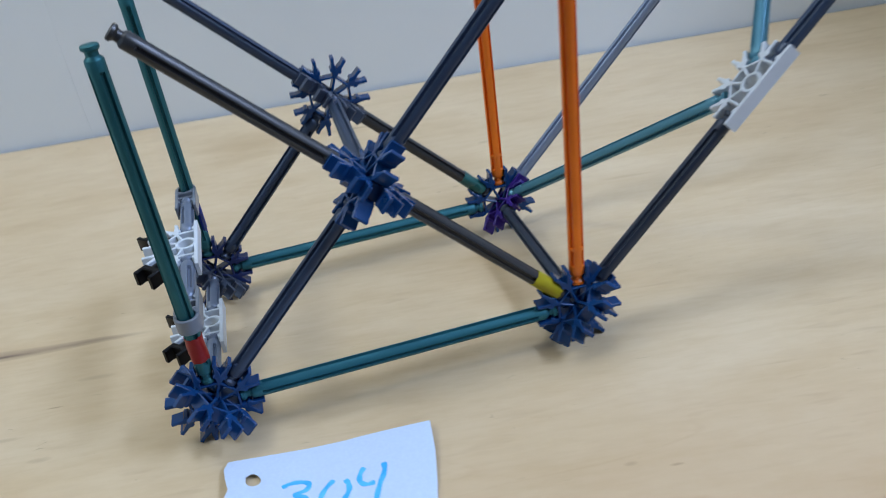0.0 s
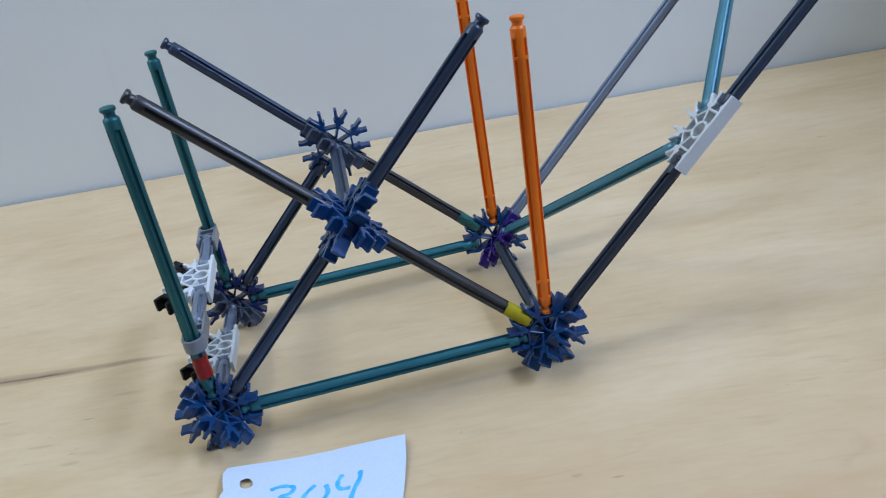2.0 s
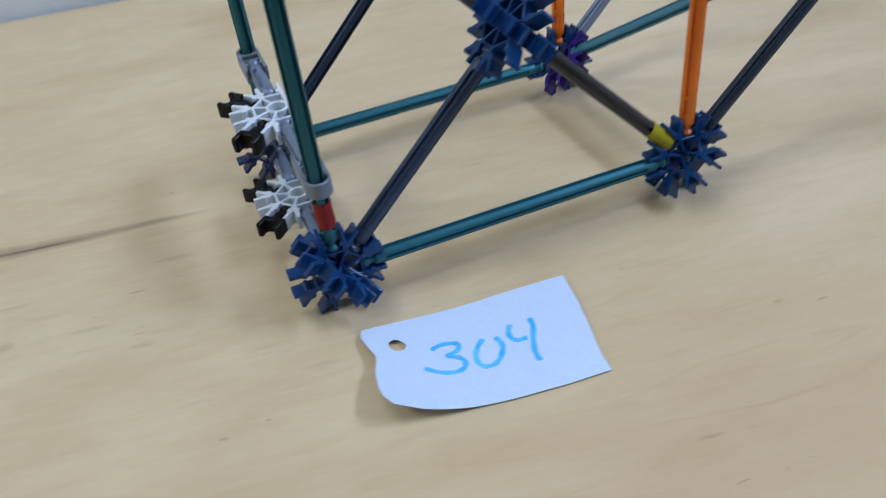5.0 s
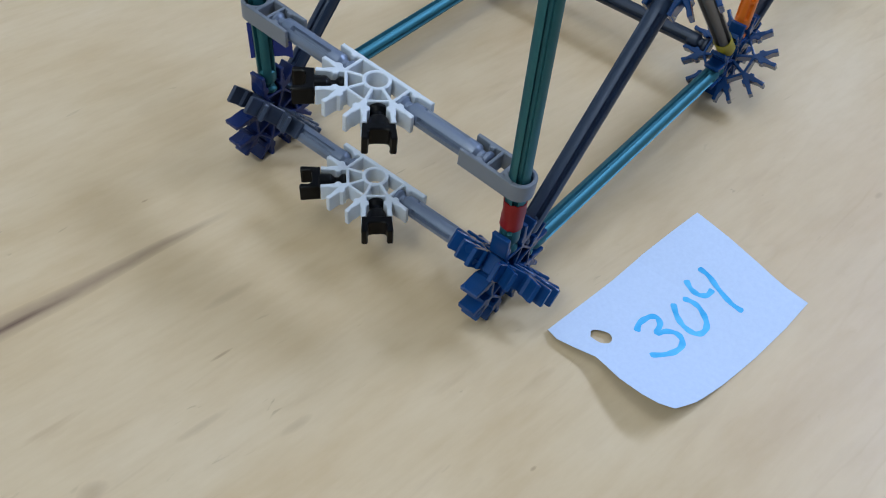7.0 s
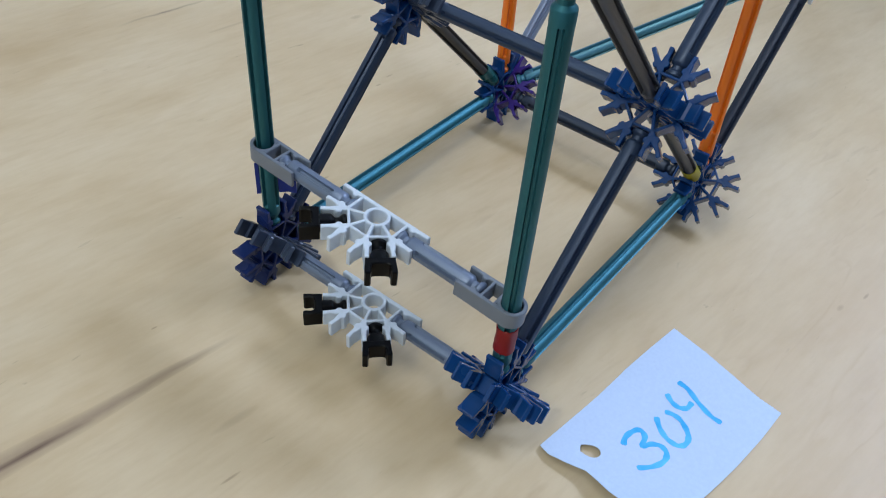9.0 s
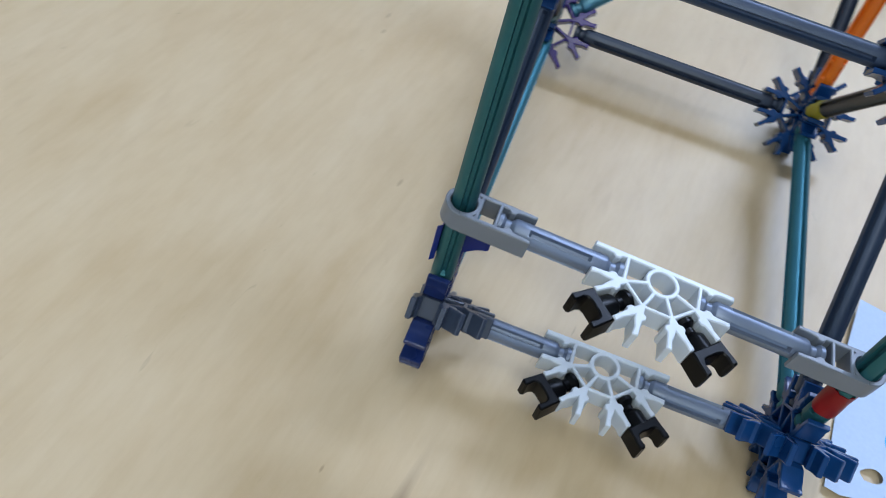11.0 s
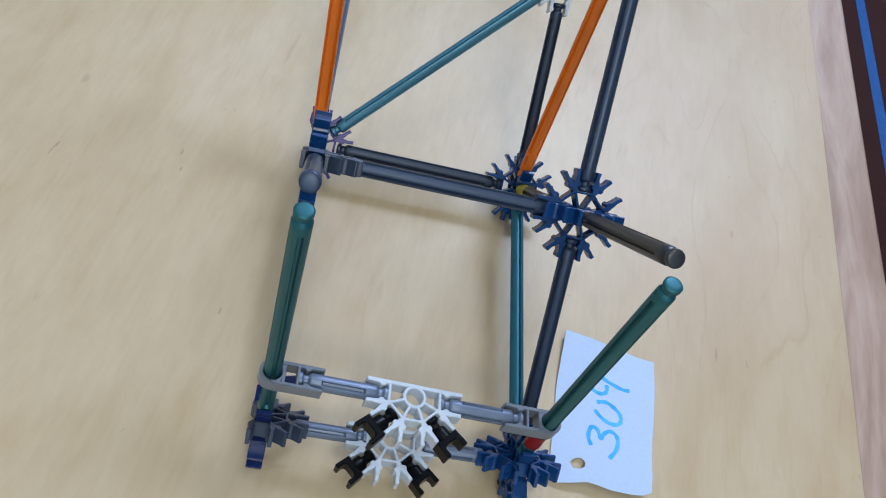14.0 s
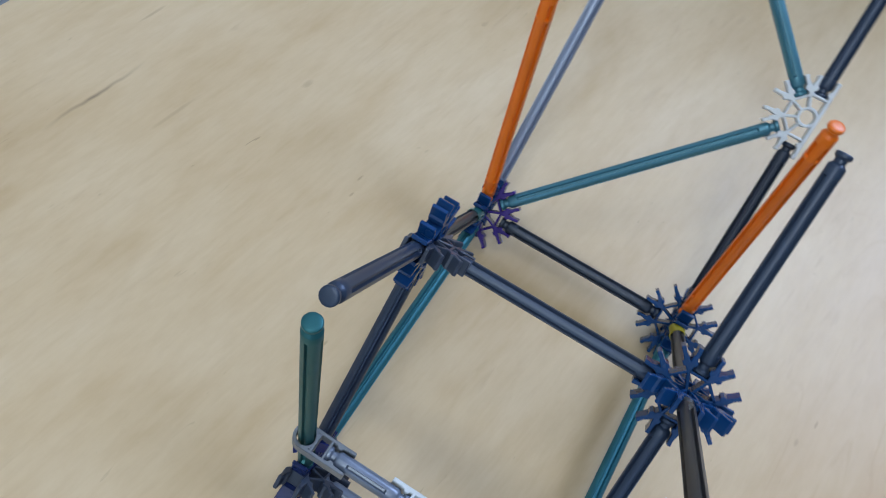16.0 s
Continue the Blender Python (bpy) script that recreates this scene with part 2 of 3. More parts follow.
def carpet_material():
    m, nodes, links, bsdf = material("dark_carpet")
    v = mapped(nodes, links, (1, 1, 1))
    loops = noise_of(nodes, links, v, 420.0, 3.0)
    broad = noise_of(nodes, links, v, 14.0, 3.0)
    base = ramp_of(nodes, links, loops, [(0.3, (0.026, 0.010, 0.008)), (0.7, (0.064, 0.026, 0.021))])
    base = mixed(nodes, links, 0.4, base, ramp_of(nodes, links, broad, [(0.3, (0.7, 0.7, 0.7)), (0.7, (1, 1, 1))]), "MULTIPLY")
    links.new(base, bsdf.inputs["Base Color"])
    bsdf.inputs["Roughness"].default_value = 0.95
    bsdf.inputs["Specular IOR Level"].default_value = 0.1
    bumped(nodes, links, bsdf, loops, 0.6, 0.003)
    return m


def paper_material():
    m, nodes, links, bsdf = material("tag_paper")
    v = mapped(nodes, links, (1, 1, 1))
    fibre = noise_of(nodes, links, v, 700.0, 4.0)
    links.new(ramp_of(nodes, links, fibre, [(0.3, (0.50, 0.62, 0.82)), (0.7, (0.54, 0.66, 0.86))]), bsdf.inputs["Base Color"])
    bsdf.inputs["Roughness"].default_value = 0.85
    bumped(nodes, links, bsdf, noise_of(nodes, links, v, 60.0, 3.0), 0.2, 0.001)
    return m


def ink_material():
    """Cyan marker, patchy where the pen ran dry."""
    m, nodes, links, bsdf = material("cyan_marker")
    v = mapped(nodes, links, (1, 1, 1))
    wet = noise_of(nodes, links, v, 110.0, 3.0)
    links.new(ramp_of(nodes, links, wet, [(0.35, (0.025, 0.37, 0.76)), (0.68, (0.12, 0.56, 0.92))]), bsdf.inputs["Base Color"])
    bsdf.inputs["Roughness"].default_value = 0.8
    return m


def tape_material():
    m, nodes, links, bsdf = material("blue_floor_tape")
    v = mapped(nodes, links, (1, 1, 1))
    n = noise_of(nodes, links, v, 60.0, 4.0)
    links.new(ramp_of(nodes, links, n, [(0.3, (0.007, 0.065, 0.20)), (0.7, (0.011, 0.09, 0.26))]), bsdf.inputs["Base Color"])
    bsdf.inputs["Roughness"].default_value = 0.6
    bumped(nodes, links, bsdf, n, 0.3, 0.002)
    return m


WOOD, BAND = wood_material(), band_material()
WALL = paint_material("pale_wall_paint", (0.70, 0.735, 0.748))
CEIL = paint_material("ceiling_paint", (0.80, 0.80, 0.78), 0.8)
CARPET, PAPER, INK, TAPE = carpet_material(), paper_material(), ink_material(), tape_material()
LAMP_WHITE = paint_material("lamp_diffuser", (0.85, 0.85, 0.85))


# ---- mesh helpers ----
def mesh_of(name, bm, mat, smooth=None):
    bmesh.ops.recalc_face_normals(bm, faces=bm.faces)
    me = bpy.data.meshes.new(name)
    bm.to_mesh(me)
    bm.free()
    me.materials.append(mat)
    if smooth is not None:
        me.shade_smooth()
        me.set_sharp_from_angle(angle=radians(smooth))
    return me


def part(name, bm, mat, parent, label="", smooth=None):
    """One mesh object under a thing or part; bm may be a ready mesh."""
    me = bm if isinstance(bm, bpy.types.Mesh) else mesh_of(name, bm, mat, smooth)
    ob = new(name, me)
    ob.parent = parent
    if label:
        tagged(ob, label)
    return ob


def thing(name, bm, mat, label, category, group="", kind="", smooth=None):
    me = bm if isinstance(bm, bpy.types.Mesh) else mesh_of(name, bm, mat, smooth)
    return tagged(new(name, me), label, category, group, kind)


def empty(name, label, category, kind="", at=(0, 0, 0)):
    ob = tagged(new(name), label, category, "", kind)
    ob.location = at
    return ob


def add_box(bm, lo, hi, m=None):
    vs = [bm.verts.new((x, y, z)) for x in (lo[0], hi[0]) for y in (lo[1], hi[1]) for z in (lo[2], hi[2])]
    for f in ((0, 1, 3, 2), (4, 6, 7, 5), (0, 4, 5, 1), (2, 3, 7, 6), (0, 2, 6, 4), (1, 5, 7, 3)):
        bm.faces.new([vs[i] for i in f])
    if m is not None:
        bmesh.ops.transform(bm, matrix=m, verts=vs)
    return vs


def add_prism(bm, outline, half, bevel=0.0, m=None):
    """A plate of the given outline (x, y), from -half to +half in z, its rims rounded off."""
    rings = [(half, bevel)] if bevel == 0 else [(half - bevel, 0.0), (half, bevel)]
    n = len(outline)
    area = sum(outline[i][0] * outline[(i + 1) % n][1] - outline[(i + 1) % n][0] * outline[i][1] for i in range(n))
    pts = [Vector(p) for p in (outline if area > 0 else outline[::-1])]

    def inset(d):
        out = []
        for i, p in enumerate(pts):
            a, b = (p - pts[i - 1]).normalized(), (pts[(i + 1) % n] - p).normalized()
            na, nb = Vector((-a.y, a.x)), Vector((-b.y, b.x))
            mid = (na + nb)
            mid = mid / max(0.35, mid.length_squared / 2) if mid.length > 1e-6 else na
            out.append(p + mid * d)
        return out

    loops = []
    for z, d in [(-z, d) for z, d in reversed(rings)] + rings:
        loops.append([bm.verts.new((p.x, p.y, z)) for p in (inset(d) if d else pts)])
    for a, b in zip(loops, loops[1:]):
        for i in range(n):
            bm.faces.new((a[i], a[(i + 1) % n], b[(i + 1) % n], b[i]))
    bm.faces.new(loops[0][::-1])
    bm.faces.new(loops[-1])
    if m is not None:
        bmesh.ops.transform(bm, matrix=m, verts=[v for l in loops for v in l])


def axes(at, x, y):
    """The pose at a place whose x and y axes point along two square directions."""
    x, y = Vector(x).normalized(), Vector(y).normalized()
    z = x.cross(y)
    return Matrix((( x.x, y.x, z.x, at[0]), (x.y, y.y, z.y, at[1]), (x.z, y.z, z.z, at[2]), (0, 0, 0, 1)))


# ---- the room ----
def boxed(name, lo, hi, mat, label, category):
    bm = bmesh.new()
    add_box(bm, lo, hi)
    ob = thing(name, bm, mat, label, category, kind="structure")
    ob.matrix_world = TABLE
    return ob


WALL_V = 0.4055
boxed("floor", (WEST - 0.1, -6.0, FLOOR_Z - 0.1), (5.0, WALL_V, FLOOR_Z), CARPET, "dark brown-black carpet floor below the table", "floor")
boxed("ceiling", (WEST - 0.1, -6.0, CEILING_Z), (5.0, WALL_V, CEILING_Z + 0.1), CEIL, "plain white ceiling with inferred and added light panels", "ceiling")
boxed("wall_east", (5.0, -6.0, FLOOR_Z), (5.1, WALL_V, CEILING_Z), WALL, "plain pale painted wall", "wall")
for lo, hi in (((-6.0, FLOOR_Z), (WIN_V - WIN_W / 2, CEILING_Z)), ((WIN_V + WIN_W / 2, FLOOR_Z), (WALL_V, CEILING_Z)),
               ((WIN_V - WIN_W / 2, FLOOR_Z), (WIN_V + WIN_W / 2, WIN_Z - WIN_H / 2)), ((WIN_V - WIN_W / 2, WIN_Z + WIN_H / 2), (WIN_V + WIN_W / 2, CEILING_Z))):
    boxed("wall_west", (WEST - 0.1, lo[0], lo[1]), (WEST, hi[0], hi[1]), WALL, "plain pale painted wall with an assumed window opening", "wall")
# unseen panel, added to keep lamp light off the table's far right
boxed("shade_panel", (0.80, -0.10, 0.0), (0.82, WALL_V - 0.001, 0.49), WALL, "unseen side panel added at the table end to cast shade", "wall")
boxed("wall_south", (WEST - 0.1, -6.1, FLOOR_Z), (5.1, -6.0, CEILING_Z), WALL, "plain pale painted wall", "wall")

# the wall behind the table: two boards with a narrow open joint
wall_north = empty("wall_north", "pale grey painted wall of two boards behind the table", "wall", "structure")
wall_north.matrix_world = TABLE
SEAM_U = -0.166
for lo, hi in ((WEST - 0.1, SEAM_U - 0.00006), (SEAM_U + 0.00006, 3.7)):
    bm = bmesh.new()
    add_box(bm, (lo, WALL_V, FLOOR_Z), (hi, WALL_V + 0.02, CEILING_Z))
    bmesh.ops.bevel(bm, geom=bm.edges[:], offset=0.00006, segments=1, affect="EDGES")
    part("panel", bm, WALL, wall_north)
bm = bmesh.new()
add_box(bm, (WEST - 0.1, WALL_V + 0.0203, FLOOR_Z), (5.1, WALL_V + 0.1, CEILING_Z))
part("backing", bm, WALL, wall_north)

# unseen panels; two of them only house the added fill lamps
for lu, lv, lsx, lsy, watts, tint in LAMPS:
    fixture = empty("unseen_lamp_panel", "unseen flat white rectangular panel over an inferred or fill lamp", "ceiling light")
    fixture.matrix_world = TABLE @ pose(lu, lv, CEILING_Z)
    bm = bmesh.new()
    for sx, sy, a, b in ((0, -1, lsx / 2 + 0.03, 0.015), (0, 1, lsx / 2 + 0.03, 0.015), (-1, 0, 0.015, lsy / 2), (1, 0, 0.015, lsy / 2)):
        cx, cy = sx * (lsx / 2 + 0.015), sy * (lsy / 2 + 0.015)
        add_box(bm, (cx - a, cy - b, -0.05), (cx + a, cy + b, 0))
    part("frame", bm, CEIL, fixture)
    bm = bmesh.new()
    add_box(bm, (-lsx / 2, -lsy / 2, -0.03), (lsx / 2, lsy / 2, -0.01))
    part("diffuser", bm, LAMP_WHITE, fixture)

# ---- table ----
FRONT, BAND_V, TOP_THICK = -0.2130, -0.1790, 0.032
table = empty("table", "pale birch worktop with beech front edge close to the wall", "table")
table.matrix_world = TABLE
bm = bmesh.new()
add_box(bm, (-1.2, BAND_V + 0.0003, -TOP_THICK), (0.83, WALL_V - 0.0042, 0))
part("tabletop", bm, WOOD, table, "pale birch veneer with a dark streak")
bm = bmesh.new()
profile = [(BAND_V, -TOP_THICK), (FRONT + 0.006, -TOP_THICK)]
for i in range(7):
    a = radians(270 - 15 * i - 0)
    profile.append((FRONT + 0.006 + 0.006 * math.cos(a), -TOP_THICK + 0.006 + 0.006 * math.sin(a)))
for i in range(7):
    a = radians(180 - 15 * i)
    profile.append((FRONT + 0.006 + 0.006 * math.cos(a), -0.0062 + 0.006 * math.sin(a)))
profile.append((BAND_V, -0.0002))
ends = [[bm.verts.new((x, y, z)) for y, z in profile] for x in (-1.2, 0.83)]
for i in range(len(profile)):
    j = (i + 1) % len(profile)
    bm.faces.new((ends[0][i], ends[0][j], ends[1][j], ends[1][i]))
bm.faces.new(ends[0]), bm.faces.new(ends[1][::-1])
bmesh.ops.remove_doubles(bm, verts=bm.verts, dist=1e-5)
part("edge_band", bm, BAND, table, "pinkish beech edge band", smooth=40)
# strip added in the gap so the wall joint draws as a darker line
bm = bmesh.new()
add_box(bm, (-1.2, WALL_V - 0.0041, -TOP_THICK), (0.83, WALL_V - 0.0003, -0.0009))
part("gap_strip", bm, GREY, table, "grey strip added in the gap along the wall")
for u, v in ((-1.12, -0.12), (-1.12, 0.35), (0.75, -0.12), (0.75, 0.35)):
    bm = bmesh.new()
    add_box(bm, (u - 0.025, v - 0.025, FLOOR_Z), (u + 0.025, v + 0.025, -TOP_THICK))
    bmesh.ops.bevel(bm, geom=bm.edges[:], offset=0.002, segments=2, affect="EDGES")
    part("leg", bm, GREY, table, "plain grey leg")

# ---- toy frame: sizes ----
MM = 0.001
H = 0.0165                       # height of the lower joints
LONG, SHORT = 0.150, 0.106       # spacing of joints along and across
HALF = LONG / 2
R_END = 9.7 * MM                 # a rod's end from its joint's centre
D1, D2 = Vector((1, 0, 1)).normalized(), Vector((1, 0, -1)).normalized()
X, Y, Z = Vector((1, 0, 0)), Vector((0, 1, 0)), Vector((0, 0, 1))
A, B, C, D = Vector((0, 0, H)), Vector((LONG, 0, H)), Vector((LONG + 0.0006, SHORT + 0.0010, H)), Vector((0, SHORT, H))
E, F = Vector((HALF, 0, H + HALF)), Vector((HALF, SHORT, H + HALF))
W = Vector((LONG + HALF, 0, H + HALF)) + Vector((0.0033, 0.0008, 0.0012))   # the outer joint has pulled out a little
RISE = (W - B).normalized()


# ---- toy frame: kinds of piece ----
from mathutils import geometry

PRONG = [(8.9, 3.69), (9.35, 3.0), (11.1, 3.1), (11.7, 2.35), (12.9, 2.35), (13.6, 3.15), (15.0, 3.3), (17.9, 3.45),
         (18.1, 3.65), (18.1, 4.85), (17.8, 5.05), (15.6, 4.75), (14.2, 5.05), (12.5, 5.18)]


def prong_pair(left, right):
    """The outline of the two clip arms that leave one corner of the web, in a frame turned so that its bisector is x."""
    t = radians(22.5)

    def turned(p, s):
        x, y = p[0] * MM, p[1] * MM
        return (x * math.cos(t) + y * math.sin(t), s * (-x * math.sin(t) + y * math.cos(t)))

    low = [turned(p, 1) for p in PRONG]
    high = [turned(p, -1) for p in PRONG]
    stub = [turned((8.9, 3.69), 1), turned((9.6, 3.2), 1), turned((11.5, 3.9), 1), turned((12.5, 5.18), 1)]
    stub_high = [(x, -y) for x, y in stub]
    a, b = (low if right else stub), (high if left else stub_high)
    return a + b[-2:0:-1]


def plate_mesh(name, shapes, holes, half, rim, mat):
    """One welded plate: the union of flat outlines, less the holes, from -half to +half, with rounded rims."""
    verts, faces = [], []
    for poly in shapes + holes:
        n = len(poly)
        area = sum(poly[i][0] * poly[(i + 1) % n][1] - poly[(i + 1) % n][0] * poly[i][1] for i in range(n))
        poly = poly if area > 0 else poly[::-1]
        faces.append(list(range(len(verts), len(verts) + n)))
        verts += [Vector((x / MM, y / MM)) for x, y in poly]
    out, _, tris, _, _, origin = geometry.delaunay_2d_cdt(verts, [], faces, 1, 0.01)
    first_hole = len(shapes)
    bm = bmesh.new()
    vs = [bm.verts.new((v.x * MM, v.y * MM, half)) for v in out]
    for tri, ids in zip(tris, origin):
        if ids and not any(k >= first_hole for k in ids):
            bm.faces.new([vs[i] for i in tri])
    bmesh.ops.delete(bm, geom=[v for v in vs if not v.link_faces], context="VERTS")
    top = bm.faces[:]
    for f in top:
        f.normal_update()
        if f.normal.z < 0:
            f.normal_flip()
    low = bmesh.ops.extrude_face_region(bm, geom=top)
    moved = [g for g in low["geom"] if isinstance(g, bmesh.types.BMVert)]
    for v in moved:
        v.co.z = -half
    bmesh.ops.recalc_face_normals(bm, faces=bm.faces)
    high = [f for f in bm.faces if f.normal.z > 0.9]
    flat = [f for f in bm.faces if f.normal.z < -0.9]
    for side in (high, flat):
        s = 1 if side is high else -1
        bmesh.ops.inset_region(bm, faces=side, thickness=rim, depth=0.0, use_even_offset=True, use_boundary=True)
        rimmed = {v for f in side for v in f.verts}
        outer = {v for v in bm.verts if abs(v.co.z - s * half) < 1e-7} - rimmed
        for v in outer:
            v.co.z -= s * rim
    bmesh.ops.triangulate(bm, faces=[f for f in bm.faces if len(f.verts) > 4])
    return mesh_of(name, bm, mat, 30)


def bar(x0, x1, y0, y1, turn=0.0):
    c, s = math.cos(radians(turn)), math.sin(radians(turn))
    return [((x * c - y * s) * MM, (x * s + y * c) * MM) for x, y in ((x0, y0), (x1, y0), (x1, y1), (x0, y1))]


def disc(r, n=24):
    return [(r * MM * math.cos(2 * math.pi * i / n), r * MM * math.sin(2 * math.pi * i / n)) for i in range(n)]


def connector_mesh(name, slots, mat, ring=True, flat=False, half=3.1):
    """A snowflake connector in its xy plane. slots: the eighths of a turn at which a rod clips in."""
    shapes = []
    for k in range(8):
        right, left = k in slots, (k + 1) % 8 in slots
        if not (right or left):
            continue
        turn = 22.5 + 45 * k
        c, s = math.cos(radians(turn)), math.sin(radians(turn))
        if not (flat and not (right and left)):
            shapes.append([(x * c - y * s, x * s + y * c) for x, y in prong_pair(left, right)])
            shapes.append(bar(4.0 if ring else 0.0, 9.7, -0.55, 0.55, turn))
    for k in slots:
        if not (flat and k in (0, 4)):
            shapes.append(bar(8.6, 9.6, -3.8, 3.8, 45 * k))
    if flat:                     # half connector: a straight wall closes the side opposite its arms
        wall = [(-18.4, -5.0), (18.4, -5.0), (18.4, -3.5), (15.0, -3.4), (13.6, -3.2), (12.9, -2.4), (11.7, -2.4), (11.1, -3.2), (9.6, -3.4),
                (-9.6, -3.4), (-11.1, -3.2), (-11.7, -2.4), (-12.9, -2.4), (-13.6, -3.2), (-15.0, -3.4), (-18.4, -3.5)]
        shapes.append([(x * MM, y * MM) for x, y in wall])
        for s in (-1, 1):
            shapes.append(bar(s * 9.6 - 0.6, s * 9.6 + 0.5, -3.8, 3.8))
    if ring:
        shapes.append(disc(4.5))
    else:
        shapes.append(disc(1.1, 8))
    return plate_mesh(name, shapes, [disc(3.25)] if ring else [], half * MM, 0.28 * MM, mat)


def rod_profile(grooved, bridge=False):
    """From a rod's end inwards: distance, radius and whether the flutes are cut there."""
    rows = [(-0.08, 1.4, 0), (0.0, 2.3, 0), (0.14, 2.7, 0), (0.45, 2.98, 0), (1.5, 2.98, 0), (2.4, 2.1, 0), (3.7, 2.1, 0), (4.6, 2.98, 0), (5.0, 3.15, 0), (8.6, 3.15, 0), (9.3, 3.15, 1)]
    if bridge:
        rows += [(15.5, 3.15, 1), (15.7, 3.2, 0), (16.8, 3.2, 0), (17.0, 3.15, 1)]
    return rows


def rod_mesh(name, length, mat, bridge=False):
    """A fluted rod along x from 0 to length (mm) with a flange and neck at each end."""
    bm = bmesh.new()
    ends = rod_profile(True, bridge)
    rows = ends + [(length - x, r, g) for x, r, g in reversed(ends)]
    ring = []                    # angle and depth of cut: four flat-bottomed flutes
    for quarter in range(4):
        c = 90 * quarter
        ring += [(c - 16.0, 0.0), (c - 13.5, 1.25), (c, 1.35), (c + 13.5, 1.25), (c + 16.0, 0.0)] + [(c + 16.0 + 11.6 * k, 0.0) for k in range(1, 5)]
    per = len(ring)
    loops = []
    for x, r, g in rows:
        loop = []
        for a, cut in ring:
            rr = (r - cut * g) * MM
            loop.append(bm.verts.new((x * MM, rr * math.cos(radians(a)), rr * math.sin(radians(a)))))
        loops.append(loop)
    for p, q in zip(loops, loops[1:]):
        for i in range(per):
            j = (i + 1) % per
            bm.faces.new((p[i], p[j], q[j], q[i]))
    bm.faces.new(loops[0][::-1]), bm.faces.new(loops[-1])
    return mesh_of(name, bm, mat, 32)


def tape_mesh(name, length, mat, seed, radius=3.36):
    """A turn of tape round a rod, slightly wrinkled, along x."""
    rng = random.Random(seed)
    bm = bmesh.new()
    rows, per = 6, 24
    loops = []
    for k in range(rows):
        loop = []
        for i in range(per):
            a = 2 * math.pi * i / per
            r = (radius + rng.uniform(-0.08, 0.12) + 0.14 * math.sin(3 * a + k) + 0.12 * (i == 5)) * MM
            edge = rng.uniform(-0.25, 0.25) if k in (0, rows - 1) else 0
            loop.append(bm.verts.new(((length * k / (rows - 1) + edge) * MM, r * math.cos(a), r * math.sin(a))))
        loops.append(loop)
    for p, q in zip(loops, loops[1:]):
        for i in range(per):
            j = (i + 1) % per
            bm.faces.new((p[i], p[j], q[j], q[i]))
    for loop in (loops[0], loops[-1]):
        inner = [bm.verts.new((v.co.x, v.co.y * 0.93, v.co.z * 0.93)) for v in loop]
        for i in range(per):
            j = (i + 1) % per
            bm.faces.new((loop[i], loop[j], inner[j], inner[i]))
    return mesh_of(name, bm, mat, 50)


def clamp_mesh():
    """A one-way end piece: a ring round a post at its origin, and a clip for a rod along +x."""
    side = [(0.0, 4.75), (18.2, 4.7), (18.4, 4.5), (18.4, 3.6), (15.0, 3.4), (13.6, 3.2), (12.9, 2.4), (11.7, 2.4), (11.1, 3.2), (9.6, 3.4), (4.4, 3.4), (3.2, 3.3), (0.0, 3.3)]
    shapes = [[(x * MM, s * y * MM) for x, y in side] for s in (1, -1)]
    shapes += [disc(4.75, 32), bar(3.6, 4.7, -3.8, 3.8), bar(8.6, 9.6, -3.8, 3.8)]
    return plate_mesh("clamp", shapes, [disc(3.4, 32)], 3.1 * MM, 0.25 * MM, GREY)


def fork_mesh():
    """A black snap-in fork: rod end along x from the slot, then a block with two jaws."""
    bm = bmesh.new()
    per = 24
    rows = [(9.7, 2.55), (10.0, 2.95), (11.0, 2.95), (12.2, 1.85), (13.5, 1.85), (14.6, 2.9), (15.0, 3.1), (19.2, 3.1)]
    loops = [[bm.verts.new((x * MM, r * MM * math.cos(2 * math.pi * i / per), r * MM * math.sin(2 * math.pi * i / per))) for i in range(per)] for x, r in rows]
    for p, q in zip(loops, loops[1:]):
        for i in range(per):
            j = (i + 1) % per
            bm.faces.new((p[i], p[j], q[j], q[i]))
    bm.faces.new(loops[0][::-1]), bm.faces.new(loops[-1])
    jaw = [(18.3, -4.7), (24.4, -5.1), (24.9, -4.8), (24.9, -3.4), (24.2, -3.0), (22.2, -3.2), (21.2, -2.7), (20.9, -1.6), (20.9, 1.6),
           (21.2, 2.7), (22.2, 3.2), (24.2, 3.0), (24.9, 3.4), (24.9, 4.8), (24.4, 5.1), (18.3, 4.7)]
    add_prism(bm, [(x * MM, y * MM) for x, y in jaw], 3.2 * MM, 0.4 * MM)
    return mesh_of("fork", bm, BLACK, 35)


SEVEN = (1, 2, 3, 4, 5, 6, 7)
BLUE_HUB = connector_mesh("blue_connector", SEVEN, BLUE, ring=False)
PURPLE_HUB = connector_mesh("purple_connector", (0, 1, 2, 3), PURPLE, ring=False)
NAVY_HUB = connector_mesh("navy_connector", SEVEN, NAVY_HUB_BLUE, ring=False)
SLATE_HUB = connector_mesh("slate_connector", (0, 1, 2, 3, 4), SLATE, ring=False)
WHITE_HALF = connector_mesh("white_connector", (0, 1, 2, 3, 4), WHITE, ring=True, flat=True)
CLAMP, FORK = clamp_mesh(), fork_mesh()
RODS = {}


def rod_of(mm, mat, bridge=False):
    key = (mm, mat.name)
    if key not in RODS:
        RODS[key] = rod_mesh("rod", mm, mat, bridge)
    return RODS[key]


# ---- toy frame: assembly ----
toy = empty("toy_frame", "open frame of fluted plastic rods and snap connectors on table", "construction toy")


